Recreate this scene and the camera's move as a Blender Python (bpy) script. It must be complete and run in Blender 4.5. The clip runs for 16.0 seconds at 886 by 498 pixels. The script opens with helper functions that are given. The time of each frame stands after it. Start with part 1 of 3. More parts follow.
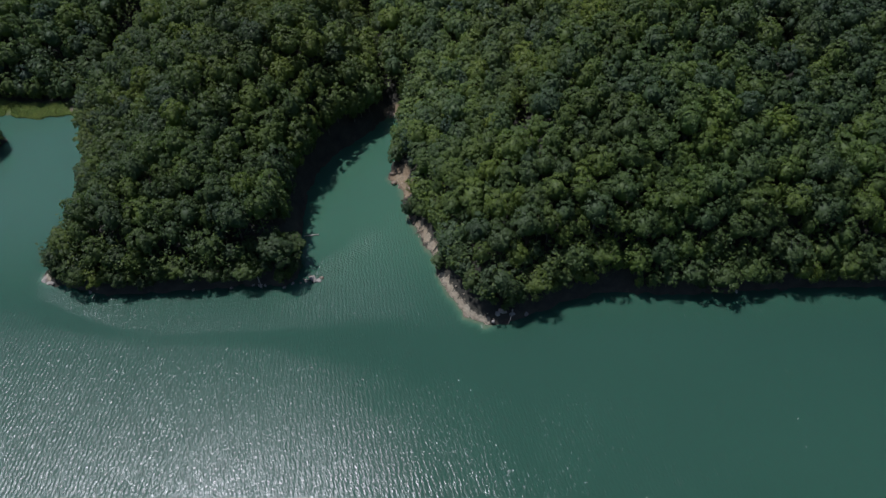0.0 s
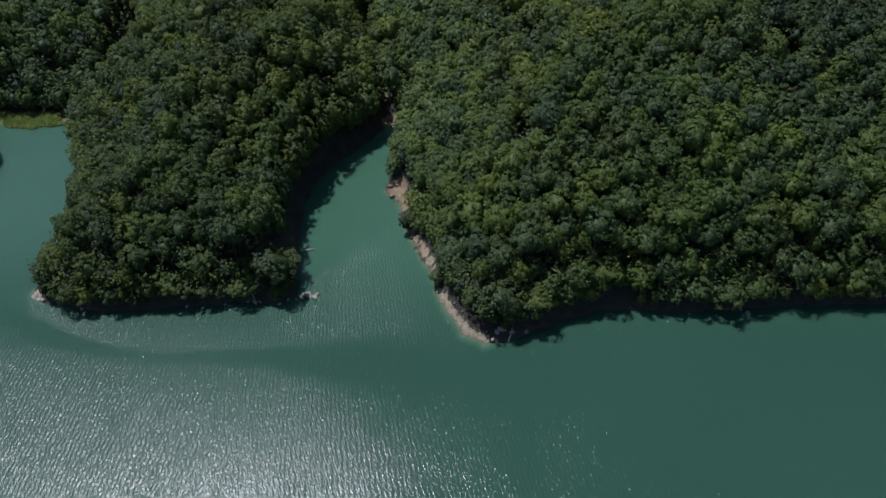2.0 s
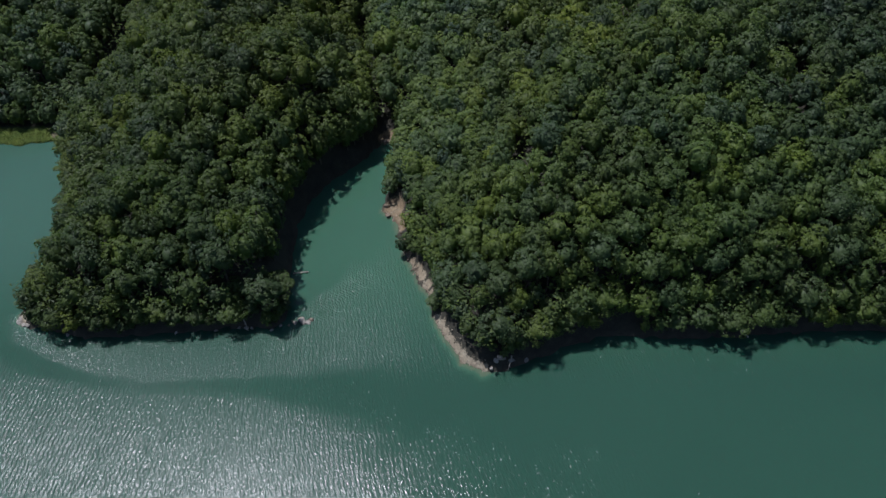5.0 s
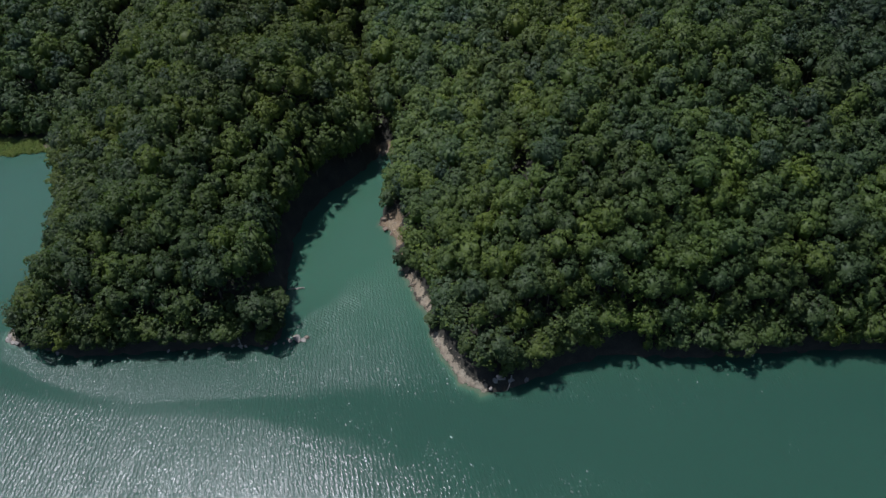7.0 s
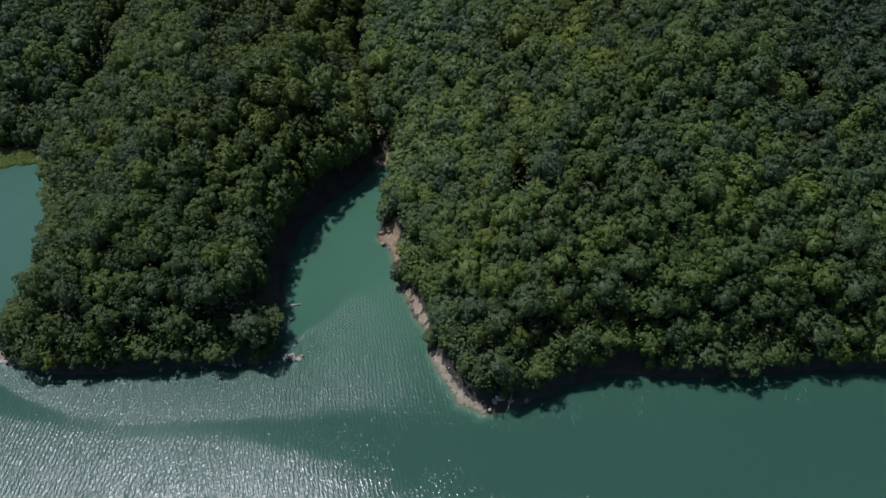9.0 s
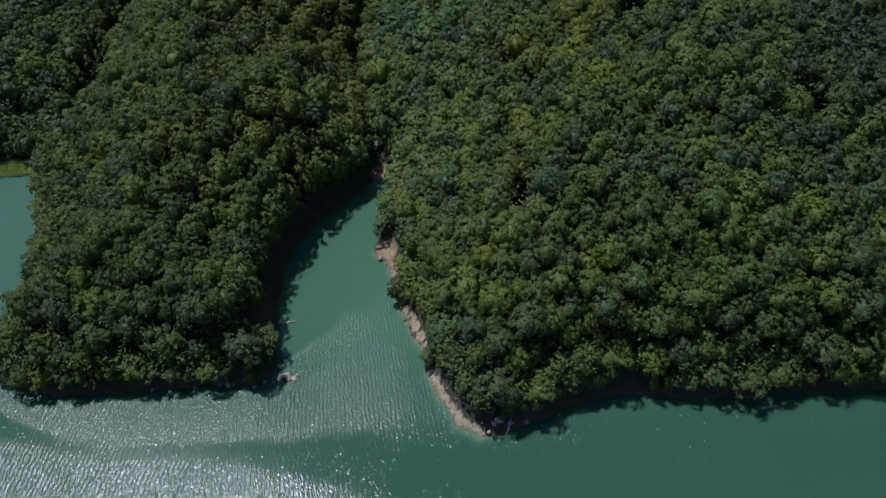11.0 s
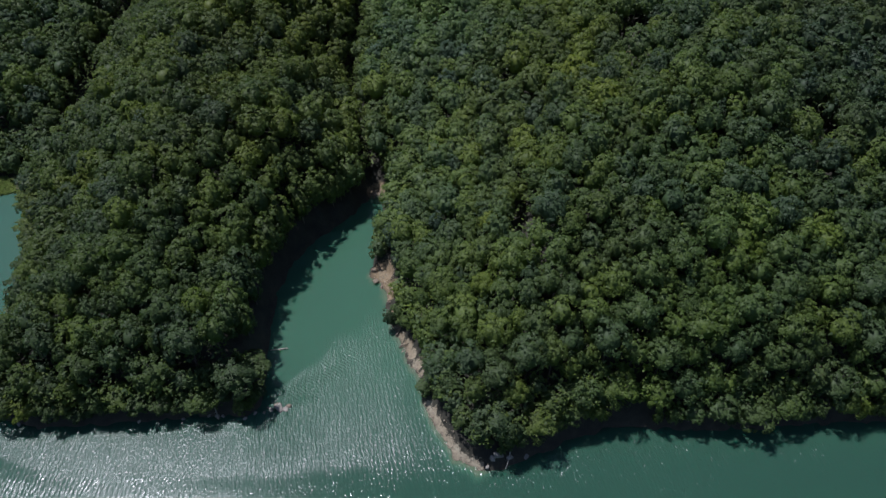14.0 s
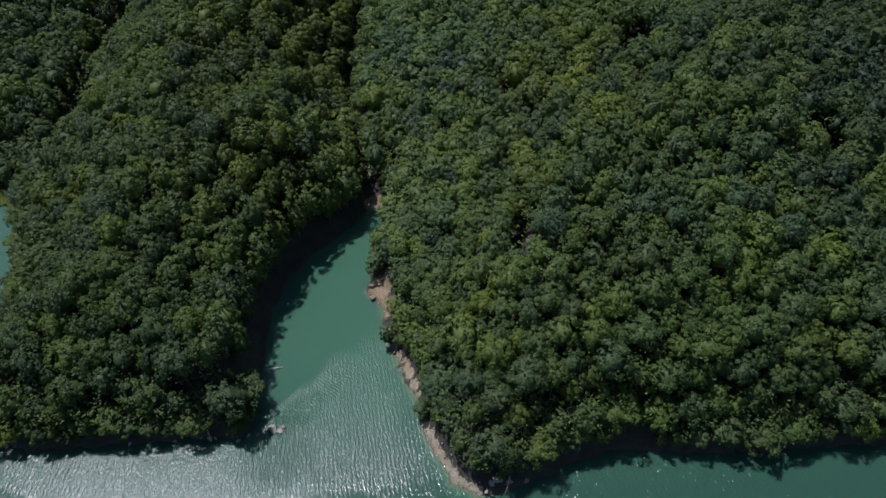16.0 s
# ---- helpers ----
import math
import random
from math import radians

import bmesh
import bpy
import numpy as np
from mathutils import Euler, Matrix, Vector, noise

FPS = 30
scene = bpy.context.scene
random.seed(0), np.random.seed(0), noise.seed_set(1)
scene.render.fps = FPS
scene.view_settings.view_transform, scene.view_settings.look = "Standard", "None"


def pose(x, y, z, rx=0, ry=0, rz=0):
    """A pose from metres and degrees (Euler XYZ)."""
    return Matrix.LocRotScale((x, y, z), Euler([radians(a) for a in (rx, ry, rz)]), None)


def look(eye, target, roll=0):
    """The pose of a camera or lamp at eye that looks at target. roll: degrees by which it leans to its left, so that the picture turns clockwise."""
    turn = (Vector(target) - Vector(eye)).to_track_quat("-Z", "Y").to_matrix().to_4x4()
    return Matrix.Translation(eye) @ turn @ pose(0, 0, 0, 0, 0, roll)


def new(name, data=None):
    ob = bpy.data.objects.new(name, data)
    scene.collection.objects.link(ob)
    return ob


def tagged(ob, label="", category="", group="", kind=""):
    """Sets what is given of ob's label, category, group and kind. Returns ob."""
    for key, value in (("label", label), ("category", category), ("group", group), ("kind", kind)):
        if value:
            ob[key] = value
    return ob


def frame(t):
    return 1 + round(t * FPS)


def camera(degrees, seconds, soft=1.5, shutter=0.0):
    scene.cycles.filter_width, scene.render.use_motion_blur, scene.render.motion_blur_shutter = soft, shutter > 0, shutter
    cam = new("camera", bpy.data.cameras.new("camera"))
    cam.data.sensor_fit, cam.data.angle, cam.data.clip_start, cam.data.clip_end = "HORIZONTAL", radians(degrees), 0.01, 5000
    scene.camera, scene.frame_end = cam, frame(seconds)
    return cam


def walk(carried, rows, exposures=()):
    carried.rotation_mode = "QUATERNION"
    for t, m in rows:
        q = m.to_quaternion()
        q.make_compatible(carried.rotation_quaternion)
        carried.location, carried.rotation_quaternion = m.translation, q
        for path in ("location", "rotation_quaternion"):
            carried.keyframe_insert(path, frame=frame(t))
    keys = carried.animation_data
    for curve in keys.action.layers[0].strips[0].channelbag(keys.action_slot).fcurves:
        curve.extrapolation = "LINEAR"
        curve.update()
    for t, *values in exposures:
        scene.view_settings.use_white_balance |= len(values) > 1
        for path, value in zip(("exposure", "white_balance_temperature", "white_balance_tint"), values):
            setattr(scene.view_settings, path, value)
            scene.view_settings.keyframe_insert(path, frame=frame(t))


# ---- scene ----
# ---- camera: a level, straight flight over the lake ----
cam = camera(66.0, 16.0, soft=1.5)


def flight(t):
    k = t / 16
    yaw, pitch, roll = radians(-0.20 * k), radians(-47.54 + 0.65 * k), -0.51 + 0.41 * k
    eye = Vector((0.204 * t, 2.622 * t, 140.0))
    ahead = Vector((-math.sin(yaw) * math.cos(pitch), math.cos(yaw) * math.cos(pitch), math.sin(pitch)))
    return look(eye, eye + ahead * 100, roll)


walk(cam, [(0.5 * i, flight(0.5 * i)) for i in range(33)], [(0.0, -0.08, 6080, 11), (16.0, 0.06, 6080, 11)])


# ---- light: high summer sun ahead of the flight and to its west ----
SUN_EL, SUN_AZ = radians(65.5), radians(-50.5)
world = bpy.data.worlds.new("sky")
scene.world = world
world.use_nodes = True
sky = world.node_tree.nodes.new("ShaderNodeTexSky")
sky.sky_type, sky.sun_disc = "NISHITA", False
sky.sun_elevation, sky.sun_rotation = SUN_EL, SUN_AZ
sky.altitude = 600
backing = world.node_tree.nodes["Background"]
backing.inputs["Strength"].default_value = 0.066
world.node_tree.links.new(sky.outputs["Color"], backing.inputs["Color"])

sun = new("sun", bpy.data.lights.new("sun", "SUN"))
sun.data.energy, sun.data.angle, sun.data.color = 3.74, radians(0.53), (1.0, 0.985, 0.975)
to_sun = Vector((math.sin(SUN_AZ) * math.cos(SUN_EL), math.cos(SUN_AZ) * math.cos(SUN_EL), math.sin(SUN_EL)))
sun.matrix_world = look(to_sun * 400, (0, 0, 0))


# ---- materials ----
def material(name):
    m = bpy.data.materials.new(name)
    m.use_nodes = True
    tree = m.node_tree
    return m, tree, tree.nodes["Principled BSDF"]


def node(tree, kind, **values):
    n = tree.nodes.new(kind)
    for key, value in values.items():
        n.inputs[key.replace("_", " ")].default_value = value
    return n


def blend(tree, factor, a, b, mode="MIX"):
    """A colour mix; each of factor, a and b is a socket or a value."""
    n = tree.nodes.new("ShaderNodeMix")
    n.data_type, n.blend_type = "RGBA", mode
    for socket, value in ((n.inputs[0], factor), (n.inputs[6], a), (n.inputs[7], b)):
        if isinstance(value, bpy.types.NodeSocket):
            tree.links.new(value, socket)
        else:
            socket.default_value = value if isinstance(value, (int, float)) else (*value, 1)
    return n.outputs[2]


def sums(tree, op, a, b):
    n = tree.nodes.new("ShaderNodeMath")
    n.operation = op
    for socket, value in zip(n.inputs, (a, b)):
        if isinstance(value, bpy.types.NodeSocket):
            tree.links.new(value, socket)
        else:
            socket.default_value = value
    return n.outputs[0]


def span(tree, value, a, b, c=0.0, d=1.0):
    n = node(tree, "ShaderNodeMapRange", From_Min=a, From_Max=b, To_Min=c, To_Max=d)
    tree.links.new(value, n.inputs["Value"])
    return n.outputs[0]


def grain(tree, scale, detail=3.0, rough=0.55, stretch=(1, 1, 1), turn=0.0):
    """Noise at so many waves a metre of the world."""
    place = tree.nodes.new("ShaderNodeNewGeometry")
    m = tree.nodes.new("ShaderNodeMapping")
    m.inputs["Scale"].default_value, m.inputs["Rotation"].default_value = stretch, (0, 0, turn)
    tree.links.new(place.outputs["Position"], m.inputs["Vector"])
    n = node(tree, "ShaderNodeTexNoise", Scale=scale, Detail=detail, Roughness=rough)
    tree.links.new(m.outputs[0], n.inputs["Vector"])
    return n.outputs["Fac"]


def ramp(tree, value, stops):
    n = tree.nodes.new("ShaderNodeValToRGB")
    while len(n.color_ramp.elements) < len(stops):
        n.color_ramp.elements.new(0.5)
    for e, (at, colour) in zip(n.color_ramp.elements, stops):
        e.position, e.color = at, (*colour, 1)
    tree.links.new(value, n.inputs[0])
    return n.outputs[0]


def bump(tree, height, strength, distance, under=None):
    n = node(tree, "ShaderNodeBump", Strength=strength, Distance=distance)
    tree.links.new(height, n.inputs["Height"])
    if under:
        tree.links.new(under, n.inputs["Normal"])
    return n.outputs[0]


LEAF_TONES = [(0.0, (0.088, 0.126, 0.065)), (0.25, (0.098, 0.141, 0.063)), (0.45, (0.113, 0.159, 0.060)), (0.68, (0.136, 0.185, 0.056)),
              (0.86, (0.159, 0.210, 0.055)), (1.0, (0.178, 0.229, 0.057))]


def leaf_material(name, shared_mesh):
    """Broadleaf foliage; its tone changes from tree to tree, over stands of trees and from spray to spray, with slope
    shade painted in.
    """
    m, tree, shader = material(name)
    if shared_mesh:
        tone = span(tree, tree.nodes.new("ShaderNodeObjectInfo").outputs["Random"], 0, 1, 0.08, 0.72)
    else:
        a = tree.nodes.new("ShaderNodeAttribute")
        a.attribute_name = "tint"
        tone = a.outputs["Fac"]
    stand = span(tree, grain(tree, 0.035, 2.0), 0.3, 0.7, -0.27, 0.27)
    spray = tree.nodes.new("ShaderNodeNewGeometry").outputs["Random Per Island"]
    value = sums(tree, "ADD", sums(tree, "ADD", tone, stand), span(tree, spray, 0, 1, -0.2, 0.2))
    split = tree.nodes.new("ShaderNodeSeparateXYZ")
    tree.links.new(tree.nodes.new("ShaderNodeNewGeometry").outputs["Position"], split.inputs[0])
    # slope brightness set in leaf tone: paler up ridge, darker on far east hill
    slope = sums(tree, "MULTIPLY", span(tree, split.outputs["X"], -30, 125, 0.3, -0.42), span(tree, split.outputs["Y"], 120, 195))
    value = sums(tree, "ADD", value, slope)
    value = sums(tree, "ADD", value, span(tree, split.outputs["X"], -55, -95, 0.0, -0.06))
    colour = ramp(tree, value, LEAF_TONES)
    colour = blend(tree, 1.0, colour, ramp(tree, grain(tree, 1.6, 2.0), [(0.3, (0.80, 0.82, 0.80)), (0.7, (1.15, 1.14, 1.1))]), "MULTIPLY")
    colour = blend(tree, 1.0, colour, ramp(tree, grain(tree, 5.0, 3.0, 0.7), [(0.32, (0.56, 0.58, 0.6)), (0.68, (1.32, 1.3, 1.27))]), "MULTIPLY")
    # greyer, plain and yellower kinds of tree stand mixed
    kind = sums(tree, "FRACT", sums(tree, "MULTIPLY", tone, 37.3), 0.0)
    colour = blend(tree, 1.0, colour, ramp(tree, kind, [(0.0, (0.84, 0.89, 1.04)), (0.28, (0.93, 0.96, 1.02)), (0.5, (1.0, 1.0, 1.0)), (0.78, (1.05, 1.03, 0.88)), (1.0, (1.12, 1.07, 0.78))]), "MULTIPLY")
    colour = blend(tree, 1.0, colour, ramp(tree, grain(tree, 0.02, 1.0), [(0.4, (1.05, 1.0, 0.9)), (0.6, (0.97, 1.0, 1.04))]), "MULTIPLY")
    # slope shade on the western ridge and headland, put into the leaf colour
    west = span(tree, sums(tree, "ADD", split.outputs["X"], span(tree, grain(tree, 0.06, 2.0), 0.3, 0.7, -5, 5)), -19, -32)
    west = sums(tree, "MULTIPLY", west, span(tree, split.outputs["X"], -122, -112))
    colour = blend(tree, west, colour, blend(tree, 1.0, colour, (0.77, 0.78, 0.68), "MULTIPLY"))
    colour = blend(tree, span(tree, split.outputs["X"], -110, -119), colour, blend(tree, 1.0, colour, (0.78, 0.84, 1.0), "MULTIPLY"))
    # a stand of greyer, bluish-green trees on the slope above the cove
    offset = sums(tree, "ABSOLUTE", sums(tree, "ADD", split.outputs["X"], span(tree, grain(tree, 0.07, 2.0), 0.3, 0.7, -10, 14)), 0.0)
    stand = sums(tree, "MULTIPLY", span(tree, offset, 9, 24, 0.85, 0.0), span(tree, split.outputs["Y"], 138, 168))
    colour = blend(tree, stand, colour, blend(tree, 1.0, colour, (1.08, 1.14, 1.45), "MULTIPLY"))
    colour = blend(tree, span(tree, split.outputs["Y"], 180, 130), colour, blend(tree, 1.0, colour, (0.945, 1.0, 0.96), "MULTIPLY"))
    # fresher, yellower green over the east hill
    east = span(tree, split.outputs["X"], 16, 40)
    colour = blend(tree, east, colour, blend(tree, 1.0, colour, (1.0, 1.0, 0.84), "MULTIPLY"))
    # foot of the hill lightened in leaf colour to offset dark gaps between crowns
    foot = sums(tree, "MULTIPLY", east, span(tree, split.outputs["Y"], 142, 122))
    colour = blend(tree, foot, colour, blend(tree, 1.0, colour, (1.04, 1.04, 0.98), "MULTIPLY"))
    # darker, bluer leaves high on the east hill
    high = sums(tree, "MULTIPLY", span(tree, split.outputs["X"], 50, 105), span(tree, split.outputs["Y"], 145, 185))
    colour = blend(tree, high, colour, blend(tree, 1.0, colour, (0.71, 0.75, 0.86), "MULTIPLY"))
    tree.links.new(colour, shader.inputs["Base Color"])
    shader.inputs["Roughness"].default_value = 0.58
    shader.inputs["Specular IOR Level"].default_value = 0.38
    thin = node(tree, "ShaderNodeBsdfTranslucent")
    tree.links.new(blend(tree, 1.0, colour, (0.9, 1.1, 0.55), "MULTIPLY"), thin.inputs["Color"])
    mix = node(tree, "ShaderNodeMixShader", Fac=0.42)
    tree.links.new(shader.outputs[0], mix.inputs[1])
    tree.links.new(thin.outputs[0], mix.inputs[2])
    tree.links.new(mix.outputs[0], tree.nodes["Material Output"].inputs["Surface"])
    return m


def plain_material(name, dark, light, scale, rough=0.85, relief=0.03, fine=6.0):
    m, tree, shader = material(name)
    a, b = grain(tree, scale, 4.0), grain(tree, scale * fine, 3.0)
    colour = ramp(tree, a, [(0.3, dark), (0.7, light)])
    colour = blend(tree, 0.6, colour, ramp(tree, b, [(0.3, (0.55, 0.55, 0.55)), (0.7, (1.3, 1.3, 1.3))]), "MULTIPLY")
    tree.links.new(colour, shader.inputs["Base Color"])
    shader.inputs["Roughness"].default_value = rough
    tree.links.new(bump(tree, b, 0.8, relief), shader.inputs["Normal"])
    return m


LEAF_TREE = leaf_material("leaves_tree", True)
LEAF_WOOD = leaf_material("leaves_woodland", False)
BARK = plain_material("bark", (0.07, 0.055, 0.042), (0.16, 0.135, 0.11), 1.5)
ROCK = plain_material("limestone", (0.20, 0.175, 0.155), (0.42, 0.38, 0.34), 0.8, relief=0.06)
RED_ROCK = plain_material("reddish_rock", (0.18, 0.133, 0.102), (0.31, 0.243, 0.19), 0.9, relief=0.06)
PEBBLE = plain_material("gravel", (0.25, 0.20, 0.15), (0.42, 0.36, 0.29), 1.5)
DEAD_WOOD = plain_material("bleached_wood", (0.26, 0.23, 0.20), (0.48, 0.44, 0.39), 1.2)
REED = plain_material("marsh_grass", (0.12, 0.19, 0.035), (0.22, 0.27, 0.060), 0.25, fine=5.0)


def ground_material():
    """Leaf litter under the trees, pinkish clay and gravel on the bare banks, wet along the water."""
    m, tree, shader = material("ground")
    a = tree.nodes.new("ShaderNodeAttribute")
    a.attribute_name = "bare"
    split = tree.nodes.new("ShaderNodeSeparateXYZ")
    tree.links.new(tree.nodes.new("ShaderNodeNewGeometry").outputs["Position"], split.inputs[0])
    height = split.outputs["Z"]
    coarse, fine = grain(tree, 0.35, 4.0), grain(tree, 2.6, 4.0)
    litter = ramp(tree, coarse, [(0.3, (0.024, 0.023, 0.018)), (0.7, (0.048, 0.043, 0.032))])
    clay = ramp(tree, coarse, [(0.28, (0.22, 0.173, 0.125)), (0.5, (0.315, 0.262, 0.192)), (0.72, (0.41, 0.362, 0.28))])
    clay = blend(tree, span(tree, split.outputs["Y"], 122, 145, 0.0, 0.85), clay, blend(tree, 1.0, clay, (0.74, 0.63, 0.51), "MULTIPLY"))
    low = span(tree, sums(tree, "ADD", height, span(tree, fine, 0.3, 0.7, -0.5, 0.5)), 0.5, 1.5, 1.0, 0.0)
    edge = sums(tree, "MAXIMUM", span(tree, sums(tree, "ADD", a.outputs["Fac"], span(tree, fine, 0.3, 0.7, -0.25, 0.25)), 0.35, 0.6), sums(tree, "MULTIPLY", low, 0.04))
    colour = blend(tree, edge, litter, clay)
    grassy = tree.nodes.new("ShaderNodeAttribute")
    grassy.attribute_name = "grassy"
    colour = blend(tree, grassy.outputs["Fac"], colour, ramp(tree, coarse, [(0.35, (0.10, 0.155, 0.030)), (0.65, (0.18, 0.225, 0.05))]))
    wet = span(tree, height, 0.02, 0.30, 0.55, 0.0)
    colour = blend(tree, wet, colour, (0.060, 0.052, 0.040))
    colour = blend(tree, 0.7, colour, ramp(tree, fine, [(0.3, (0.6, 0.6, 0.6)), (0.7, (1.3, 1.3, 1.3))]), "MULTIPLY")
    tree.links.new(colour, shader.inputs["Base Color"])
    shader.inputs["Roughness"].default_value = 0.9
    tree.links.new(bump(tree, fine, 0.9, 0.12), shader.inputs["Normal"])
    return m


def wind_axes(tree):
    """World place, sheared so that crests which run north lean more and more to the west towards the eastern shore."""
    split, join = tree.nodes.new("ShaderNodeSeparateXYZ"), tree.nodes.new("ShaderNodeCombineXYZ")
    tree.links.new(tree.nodes.new("ShaderNodeNewGeometry").outputs["Position"], split.inputs[0])
    lean = sums(tree, "MULTIPLY", span(tree, split.outputs["X"], -70, 0, 0.0, 0.25), sums(tree, "SUBTRACT", split.outputs["Y"], 100.0))
    tree.links.new(sums(tree, "ADD", split.outputs["X"], lean), join.inputs[0])
    tree.links.new(split.outputs["Y"], join.inputs[1])
    return join.outputs[0]


def crests(tree, axes, length, turn):
    """Wandering wave crests that run north, so many metres apart."""
    m = tree.nodes.new("ShaderNodeMapping")
    m.inputs["Rotation"].default_value = (0, 0, turn)
    tree.links.new(axes, m.inputs["Vector"])
    n = node(tree, "ShaderNodeTexWave", Scale=0.314 / length, Distortion=5.0, Detail=2.0, Detail_Scale=1.1, Detail_Roughness=0.5)
    tree.links.new(m.outputs[0], n.inputs["Vector"])
    return n.outputs["Fac"]


def wavelets(tree, axes, stretch, turn):
    m = tree.nodes.new("ShaderNodeMapping")
    m.inputs["Scale"].default_value, m.inputs["Rotation"].default_value = stretch, (0, 0, turn)
    tree.links.new(axes, m.inputs["Vector"])
    n = node(tree, "ShaderNodeTexNoise", Scale=1.0, Detail=1.0, Roughness=0.5)
    tree.links.new(m.outputs[0], n.inputs["Vector"])
    return n.outputs["Fac"]


def water_material():
    """Turbid green lake water; 'chop' and 'ripple' say how rough the wind makes it from place to place."""
    m, tree, shader = material("lake_water")
    chop, ripple = tree.nodes.new("ShaderNodeAttribute"), tree.nodes.new("ShaderNodeAttribute")
    gust = tree.nodes.new("ShaderNodeAttribute")
    chop.attribute_name, ripple.attribute_name, gust.attribute_name = "chop", "ripple", "gust"
    cloud = grain(tree, 0.012, 3.0)
    paleness = tree.nodes.new("ShaderNodeAttribute")
    paleness.attribute_name = "paleness"
    colour = ramp(tree, paleness.outputs["Fac"], [(0.0, (0.0285, 0.077, 0.053)), (0.6, (0.050, 0.122, 0.080)), (1.0, (0.112, 0.150, 0.097))])
    split = tree.nodes.new("ShaderNodeSeparateXYZ")
    tree.links.new(tree.nodes.new("ShaderNodeNewGeometry").outputs["Position"], split.inputs[0])
    # sky reflection on the bay, put into the water colour as a blue tint
    bay = sums(tree, "MULTIPLY", span(tree, split.outputs["X"], -92, -112), span(tree, split.outputs["Y"], 118, 140))
    colour = blend(tree, bay, colour, blend(tree, 1.0, colour, (1.07, 0.98, 1.1), "MULTIPLY"))
    colour = blend(tree, 1.0, colour, ramp(tree, cloud, [(0.3, (0.92, 0.94, 0.94)), (0.7, (1.06, 1.05, 1.05))]), "MULTIPLY")
    tree.links.new(colour, shader.inputs["Base Color"])
    shader.inputs["IOR"].default_value = 1.333
    tree.links.new(span(tree, sums(tree, "MAXIMUM", chop.outputs["Fac"], ripple.outputs["Fac"]), 0.1, 0.6, 0.11, 0.22), shader.inputs["Roughness"])
    shader.inputs["Specular IOR Level"].default_value = 0.47
    shader.inputs["Specular Tint"].default_value = (1.04, 0.99, 1.06, 1)
    shader.subsurface_method = "BURLEY"
    shader.inputs["Subsurface Weight"].default_value = 1.0
    shader.inputs["Subsurface Radius"].default_value = (0.6, 1.1, 1.0)
    shader.inputs["Subsurface Scale"].default_value = 1.0
    gusts = span(tree, grain(tree, 0.05, 2.0, stretch=(1, 0.5, 1), turn=0.3), 0.3, 0.7, 0.6, 1.25)
    puffs = span(tree, grain(tree, 0.32, 2.0, stretch=(1.3, 0.8, 1), turn=0.2), 0.3, 0.7, 0.62, 1.36)
    rough = sums(tree, "MULTIPLY", sums(tree, "MULTIPLY", chop.outputs["Fac"], gusts), puffs)
    normal = None
    # crest pattern, waves a metre along and across, and the height that goes with it
    cats = sums(tree, "MULTIPLY", span(tree, grain(tree, 1.0, 2.0, 0.6, stretch=(2.4, 0.8, 1), turn=0.3), 0.51, 0.66), span(tree, grain(tree, 0.09, 2.0), 0.3, 0.55))
    cats = sums(tree, "MULTIPLY", cats, span(tree, chop.outputs["Fac"], 0.05, 0.12))
    axes = wind_axes(tree)
    layers = [(crests(tree, axes, 1.0, 0.05), 0.041, rough), (crests(tree, axes, 0.52, -0.16), 0.0175, rough),
              (crests(tree, axes, 0.8, -1.0), 0.05, sums(tree, "MULTIPLY", gust.outputs["Fac"], puffs))]
    for stretch, turn, tall, field in (((1.75, 0.85, 1), 0.10, 0.063, rough), ((4.0, 2.1, 1), -0.14, 0.044, rough), ((6.6, 3.2, 1), -0.04, 0.029, rough), ((3.2, 1.5, 1), 0.22, 0.072, ripple.outputs["Fac"]),
                                       ((5.6, 2.6, 1), 0.12, 0.066, ripple.outputs["Fac"]),
                                       ((4.2, 1.5, 1), 0.3, 0.145, cats)):
        layers.append((wavelets(tree, axes, stretch, turn), tall, field))
    for pattern, tall, field in layers:
        n = node(tree, "ShaderNodeBump", Strength=1.0)
        tree.links.new(pattern, n.inputs["Height"])
        tree.links.new(sums(tree, "MULTIPLY", field, tall), n.inputs["Distance"])
        if normal:
            tree.links.new(normal, n.inputs["Normal"])
        normal = n.outputs[0]
    tree.links.new(normal, shader.inputs["Normal"])
    m.cycles.use_bump_map_correction = False
    return m


GROUND, WATER = ground_material(), water_material()

# ---- the lie of the land ----
FRONT_EAST = [(700, 130), (240, 116), (160, 114), (117, 113.4), (99, 113.4), (84, 112.8), (67, 111.5), (55.5, 111.6), (44, 112.7), (33, 110), (21, 104.6), (11.8, 101.5)]
COVE_EAST = [(5.3, 104.8), (1.8, 111.3), (-0.7, 116.1), (-2.2, 124.1), (-5.4, 129.5), (-7.9, 136.1), (-10.2, 143), (-11.5, 149.1), (-13.4, 154.1),
             (-16.6, 157.2), (-15.9, 163.3), (-15.2, 169), (-13.9, 176), (-14.2, 184.3), (-15.8, 189.6)]
# set out to the tree shadow's edge; dark ground stands in for shaded water
COVE_WEST = [(-18.4, 188.8), (-24.0, 180.8), (-30.1, 174.1), (-35.7, 167.1), (-39.0, 159.7), (-40.7, 151.4), (-40.7, 142.3), (-40.3, 133.2), (-39.5, 124.6), (-38.6, 117.5)]
FRONT_WEST = [(-42.6, 115.2), (-48.8, 116), (-54, 115.4), (-60.5, 114.8), (-72, 114), (-82, 113), (-90, 113.3), (-96.5, 115), (-103, 116.5), (-107.2, 118.2)]
